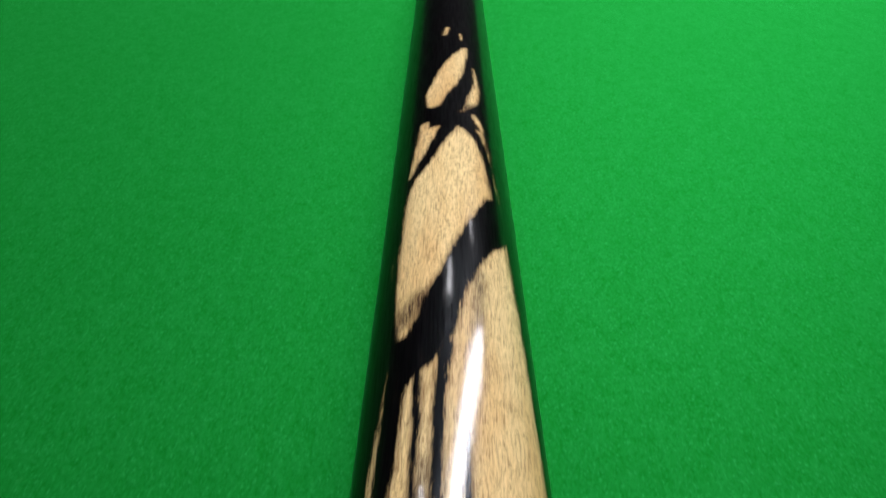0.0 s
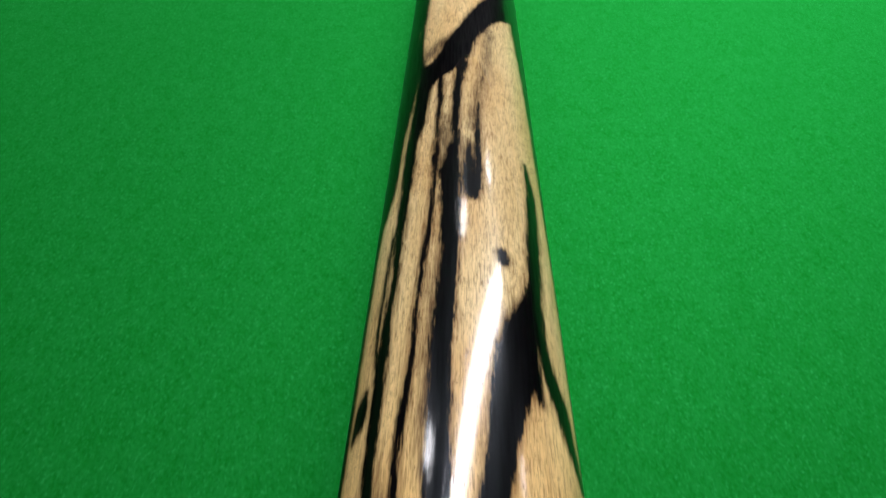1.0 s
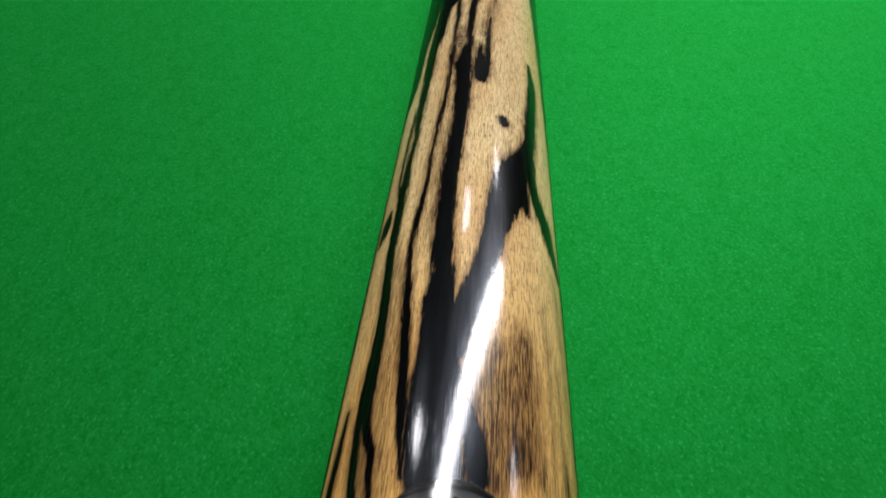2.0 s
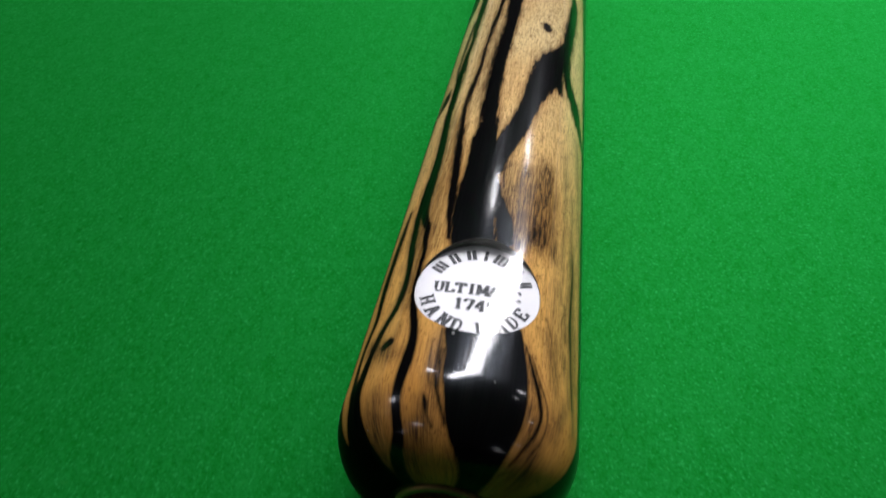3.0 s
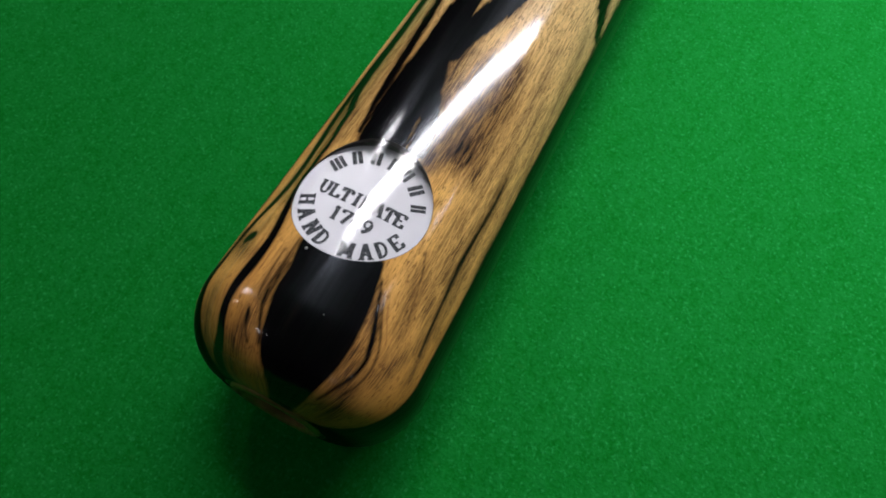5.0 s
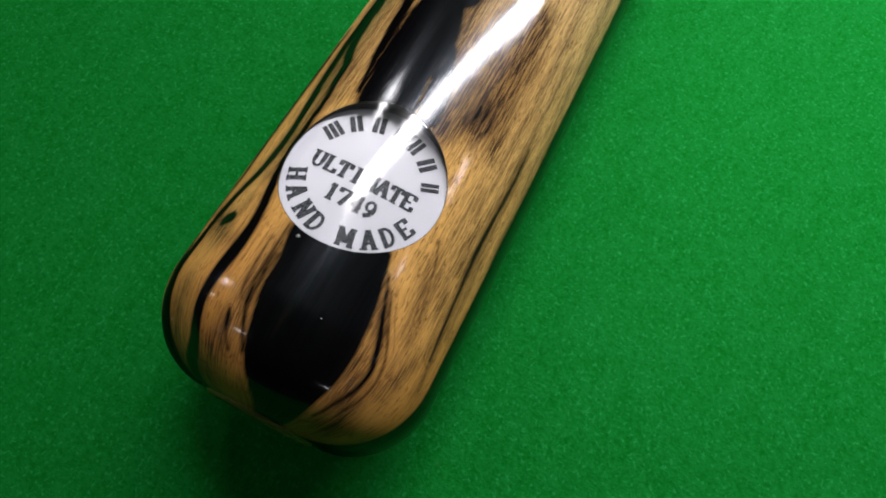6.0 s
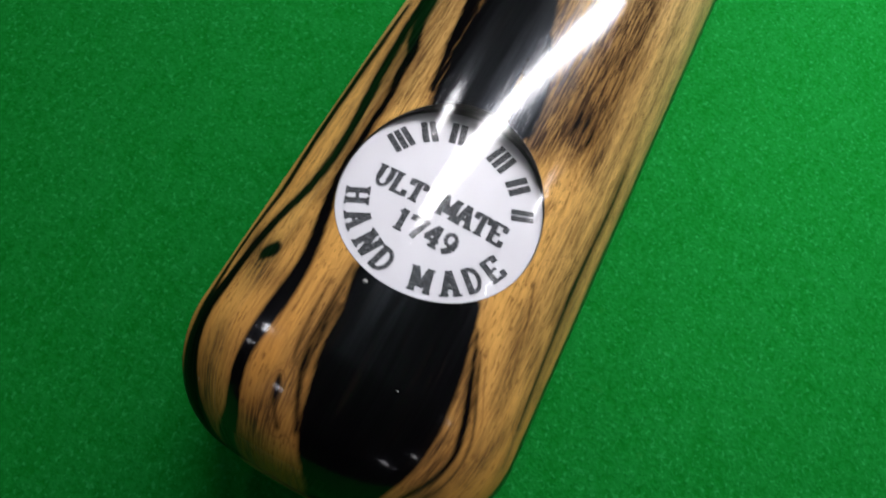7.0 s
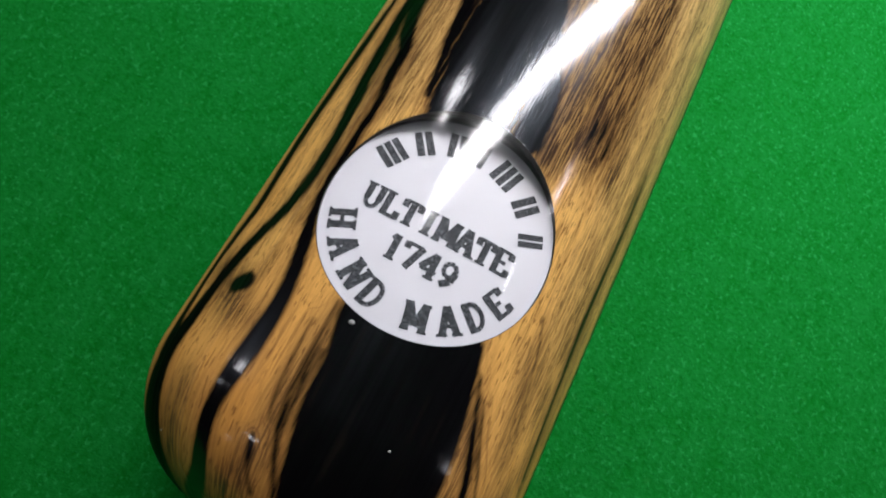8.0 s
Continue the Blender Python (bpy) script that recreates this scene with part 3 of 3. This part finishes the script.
# the butt's flat end with its brass socket
RING_O, RING_I = 0.0058, 0.0048
part("butt_face", lathe([(FACE / 1000, 0.0), (RING_O, 0.0002)], 96), EBONY, cue, "flat black end of the butt")
socket = part("socket_ring", lathe([(RING_O, 0.0003), (RING_O, -0.0001), (RING_O - 0.0003, -0.0003), (RING_I + 0.0003, -0.0003), (RING_I, 0.0001), (RING_I, 0.002)], 96), BRASS, cue, "brass socket ring in the butt end", True)
thread = [(RING_I - (0.00006 if k % 2 else 0.0), 0.002 + 0.0004 * k) for k in range(50)] + [(0.0, 0.022)]
part("threaded_bore", lathe(thread, 64), BORE, socket, "brown threaded bore of the socket")

# ---- the badge ----


def disc(radius_m, thick, steps=96):
    bm = bmesh.new()
    bmesh.ops.create_cone(bm, cap_ends=True, segments=steps, radius1=radius_m, radius2=radius_m, depth=thick, matrix=pose(0, 0, -thick / 2))
    return bm


badge = part("badge", disc(BADGE_R / 1000 - 0.00012, 0.0008), BADGE_WHITE, cue, "round white printed badge under clear resin")
badge.location = (0, BADGE_S / 1000, BADGE_Z / 1000)


def surface_z(x, y):
    """Height of the cue's skin over the badge's face, in metres, at x, y from its centre in millimetres."""
    r = radius(BADGE_S + y)
    return (math.sqrt(r * r - x * x) - BADGE_Z) / 1000


def pocket_edge():
    """The wall of the pocket, from the badge's face up to the skin."""
    bm = bmesh.new()
    rows = []
    for rr, up in ((BADGE_R + 0.02, True), (BADGE_R - 0.02, True), (BADGE_R - 0.02, False), (BADGE_R + 0.02, False)):
        ring = []
        for k in range(120):
            a = k * math.tau / 120
            x, y = rr * math.sin(a), rr * math.cos(a)
            ring.append(bm.verts.new((x / 1000, y / 1000, surface_z(x, y) + 0.00001 if up else -0.0008)))
        rows.append(ring)
    for a, b in zip(rows, rows[1:] + rows[:1]):
        for k in range(120):
            bm.faces.new((a[k], a[(k + 1) % 120], b[(k + 1) % 120], b[k]))
    bmesh.ops.recalc_face_normals(bm, faces=bm.faces[:])
    return bm


part("badge_rim", pocket_edge(), POCKET, badge, "dark rim round the badge", True)


def resin_cap():
    """The face of the clear filling over the badge, flush with the round of the cue; below, it is bonded to the card and the pocket."""
    bm = bmesh.new()
    steps, R1 = 120, BADGE_R - 0.02
    rings = []
    for q in range(0, 25):
        rr = R1 * (q / 24)
        if q == 0:
            rings.append([bm.verts.new((0, 0, surface_z(0, 0)))])
            continue
        ring = []
        for k in range(steps):
            a = k * math.tau / steps
            x, y = rr * math.sin(a), rr * math.cos(a)
            ring.append(bm.verts.new((x / 1000, y / 1000, surface_z(x, y))))
        rings.append(ring)
    for k in range(steps):
        bm.faces.new((rings[0][0], rings[1][k], rings[1][(k + 1) % steps]))
    for a, b in zip(rings[1:], rings[2:]):
        for k in range(steps):
            bm.faces.new((a[k], b[k], b[(k + 1) % steps], a[(k + 1) % steps]))
    bmesh.ops.recalc_face_normals(bm, faces=bm.faces[:])
    return bm


cap = part("resin_cap", resin_cap(), RESIN, badge, "clear resin cap over the badge")
for p in cap.data.polygons:
    p.use_smooth = p.normal.z > 0.3 and len(p.vertices) < 10
cap.visible_shadow = False

# stems and bars of the printed slab letters, in a box one unit wide and high; arcs: centre, radii, from and to degrees
STROKES = {
    "H": ["0.18,0 0.18,1", "0.82,0 0.82,1", "0.18,0.5 0.82,0.5"],
    "A": ["0.12,0 0.5,1", "0.5,1 0.88,0", "0.28,0.34 0.74,0.34"],
    "N": ["0.17,0 0.17,1", "0.17,0.98 0.83,0.02", "0.83,0 0.83,1"],
    "D": ["0.2,0 0.2,1", "0.05,0.95 0.45,0.95", "0.05,0.05 0.45,0.05", "arc 0.42,0.5 0.42,0.44 -90,90"],
    "M": ["0.15,0 0.15,1", "0.15,0.98 0.5,0.2", "0.5,0.2 0.85,0.98", "0.85,0 0.85,1"],
    "E": ["0.22,0 0.22,1", "0.06,0.94 0.9,0.94", "0.06,0.06 0.92,0.06", "0.22,0.5 0.7,0.5", "0.88,0.7 0.88,0.98", "0.9,0.02 0.9,0.3"],
    "U": ["0.18,0.34 0.18,1", "0.82,0.34 0.82,1", "arc 0.5,0.36 0.32,0.31 180,360"],
    "L": ["0.25,0 0.25,1", "0.06,0.06 0.92,0.06", "0.9,0.02 0.9,0.32"],
    "T": ["0.5,0 0.5,1", "0.06,0.93 0.94,0.93", "0.09,0.66 0.09,0.96", "0.91,0.66 0.91,0.96"],
    "I": ["0.5,0 0.5,1"],
    "1": ["0.55,0 0.55,1", "0.55,0.97 0.2,0.76"],
    "7": ["0.08,0.93 0.92,0.93", "0.9,0.96 0.42,0", "0.1,0.7 0.1,0.96"],
    "4": ["0.68,0 0.68,1", "0.68,0.97 0.1,0.32", "0.06,0.31 0.95,0.31"],
    "9": ["arc 0.5,0.68 0.33,0.27 0,360", "0.83,0.68 0.74,0.3", "0.74,0.3 0.28,0.05"],
}
FEET = {  # slabs across the ends of the stems
    "H": "0.18,0 0.82,0 0.18,1 0.82,1", "A": "0.12,0 0.88,0", "N": "0.17,0 0.17,1 0.83,1", "D": "", "E": "", "L": "0.25,1", "T": "0.5,0",
    "M": "0.13,0 0.87,0 0.13,1 0.87,1", "U": "0.18,1 0.82,1", "I": "0.5,0 0.5,1", "1": "0.55,0", "7": "", "4": "0.68,0", "9": "",
}


def letter(ch, height, width, m):
    """One printed slab letter, as wide as given, its foot's middle at m, in millimetres."""
    bm = bmesh.new()
    w = width * (0.55 if ch in "I1" else 1.12 if ch == "M" else 1.0)
    layers = []

    def bar(x0, y0, x1, y1, half):
        a, b = Vector(((x0 - 0.5) * w, y0 * height)), Vector(((x1 - 0.5) * w, y1 * height))
        side = Vector((a.y - b.y, b.x - a.x)).normalized() * half
        z = 0.0015 * len(layers)
        layers.append(z)
        bm.faces.new([bm.verts.new((*q, z)) for q in (a + side, a - side, b - side, b + side)][::-1])

    for stroke in STROKES[ch]:
        if stroke.startswith("arc"):
            (cx, cy), (rx, ry), (a0, a1) = [map(float, q.split(",")) for q in stroke.split()[1:]]
            turns = [math.radians(a0 + (a1 - a0) * k / 10) for k in range(11)]
            for u, v in zip(turns, turns[1:]):
                bar(cx + rx * math.cos(u), cy + ry * math.sin(u), cx + rx * math.cos(v), cy + ry * math.sin(v), height * 0.085)
        else:
            (x0, y0), (x1, y1) = [map(float, q.split(",")) for q in stroke.split()]
            bar(x0, y0, x1, y1, height * (0.072 if y0 == y1 else 0.125))
    for foot in FEET[ch].split():
        x, y = map(float, foot.split(","))
        half, y = height * (0.15 if ch == "M" else 0.19) / w, 0.05 + 0.9 * y
        bar(x - half, y, x + half, y, height * 0.052)
    bmesh.ops.transform(bm, matrix=Matrix.Scale(0.001, 4) @ m, verts=bm.verts[:])
    return part("printed_character", bm, INK, badge)


def line(text, height, x, y, width):
    """A straight line of print, as wide as given."""
    n = len(text)
    for k, ch in enumerate(text):
        letter(ch, height, width / n * 0.98, pose(x + (k - (n - 1) / 2) * width / n, y - height / 2, 0.03))


def round_line(text, height, rad, angles):
    """Print along the lower rim, feet outwards, at these degrees from the foot of the badge."""
    for ch, a in zip(text, angles):
        letter(ch, height, 1.3, pose(0, 0, 0, 0, 0, a) @ pose(0, -rad - height / 2, 0.03))


line("ULTIMATE", 1.75, -0.05, 0.03, 10.15)
line("1749", 1.75, -0.05, -2.45, 4.9)
round_line("HAND", 1.85, 5.98, (-68, -50, -31, -15.5))
round_line("MADE", 1.85, 5.90, (12.3, 31.5, 48, 64.5))
# the maker's name: plain upright bars along the upper rim, in groups as wide as its letters
for a, width, stems in ((55.5, 1.75, 3), (34.0, 1.3, 2), (13.5, 1.3, 2), (-3.5, 0.55, 1), (-21.5, 1.75, 3), (-44.5, 1.35, 2), (-67.0, 1.0, 2)):
    for k in range(stems):
        bar = box(min(0.5, width / stems * 0.78), 1.75, 0.02, 0)
        bmesh.ops.transform(bar, matrix=Matrix.Scale(0.001, 4) @ pose(0, -0.05, 0, 0, 0, a) @ pose((k - (stems - 1) / 2) * width / stems, 5.95, 0.03), verts=bar.verts[:])
        part("printed_bar", bar, INK, badge)


# ---- specks of dust on the lacquer ----
def dust_speck(s, th, size):
    """A pale lump of dust: millimetres from the butt, degrees round the cue, half size in millimetres."""
    bm = bmesh.new()
    bmesh.ops.create_icosphere(bm, subdivisions=2, radius=size)
    chance = random.Random(int(s * 10))
    for v in bm.verts:
        v.co *= chance.uniform(0.75, 1.25)
    m = pose(0, s, 0, 0, th) @ pose(0, 0, radius(s) + 0.3 * size) @ Matrix.Diagonal((1.3, 1.0, 0.6, 1))
    bmesh.ops.transform(bm, matrix=Matrix.Scale(0.001, 4) @ m, verts=bm.verts[:])
    bmesh.ops.transform(bm, matrix=pose(0, 0, RB, -TILT), verts=bm.verts[:])
    ob = part("dust_speck", bm, DUST, smooth=True)
    return tagged(ob, "pale speck of dust on the black lacquered wood", "dust", "specks of dust on the cue")


for row in ((13.8, -7.0, 0.15), (8.5, 14.1, 0.06), (3.4, -46.2, 0.05)):
    dust_speck(*row)
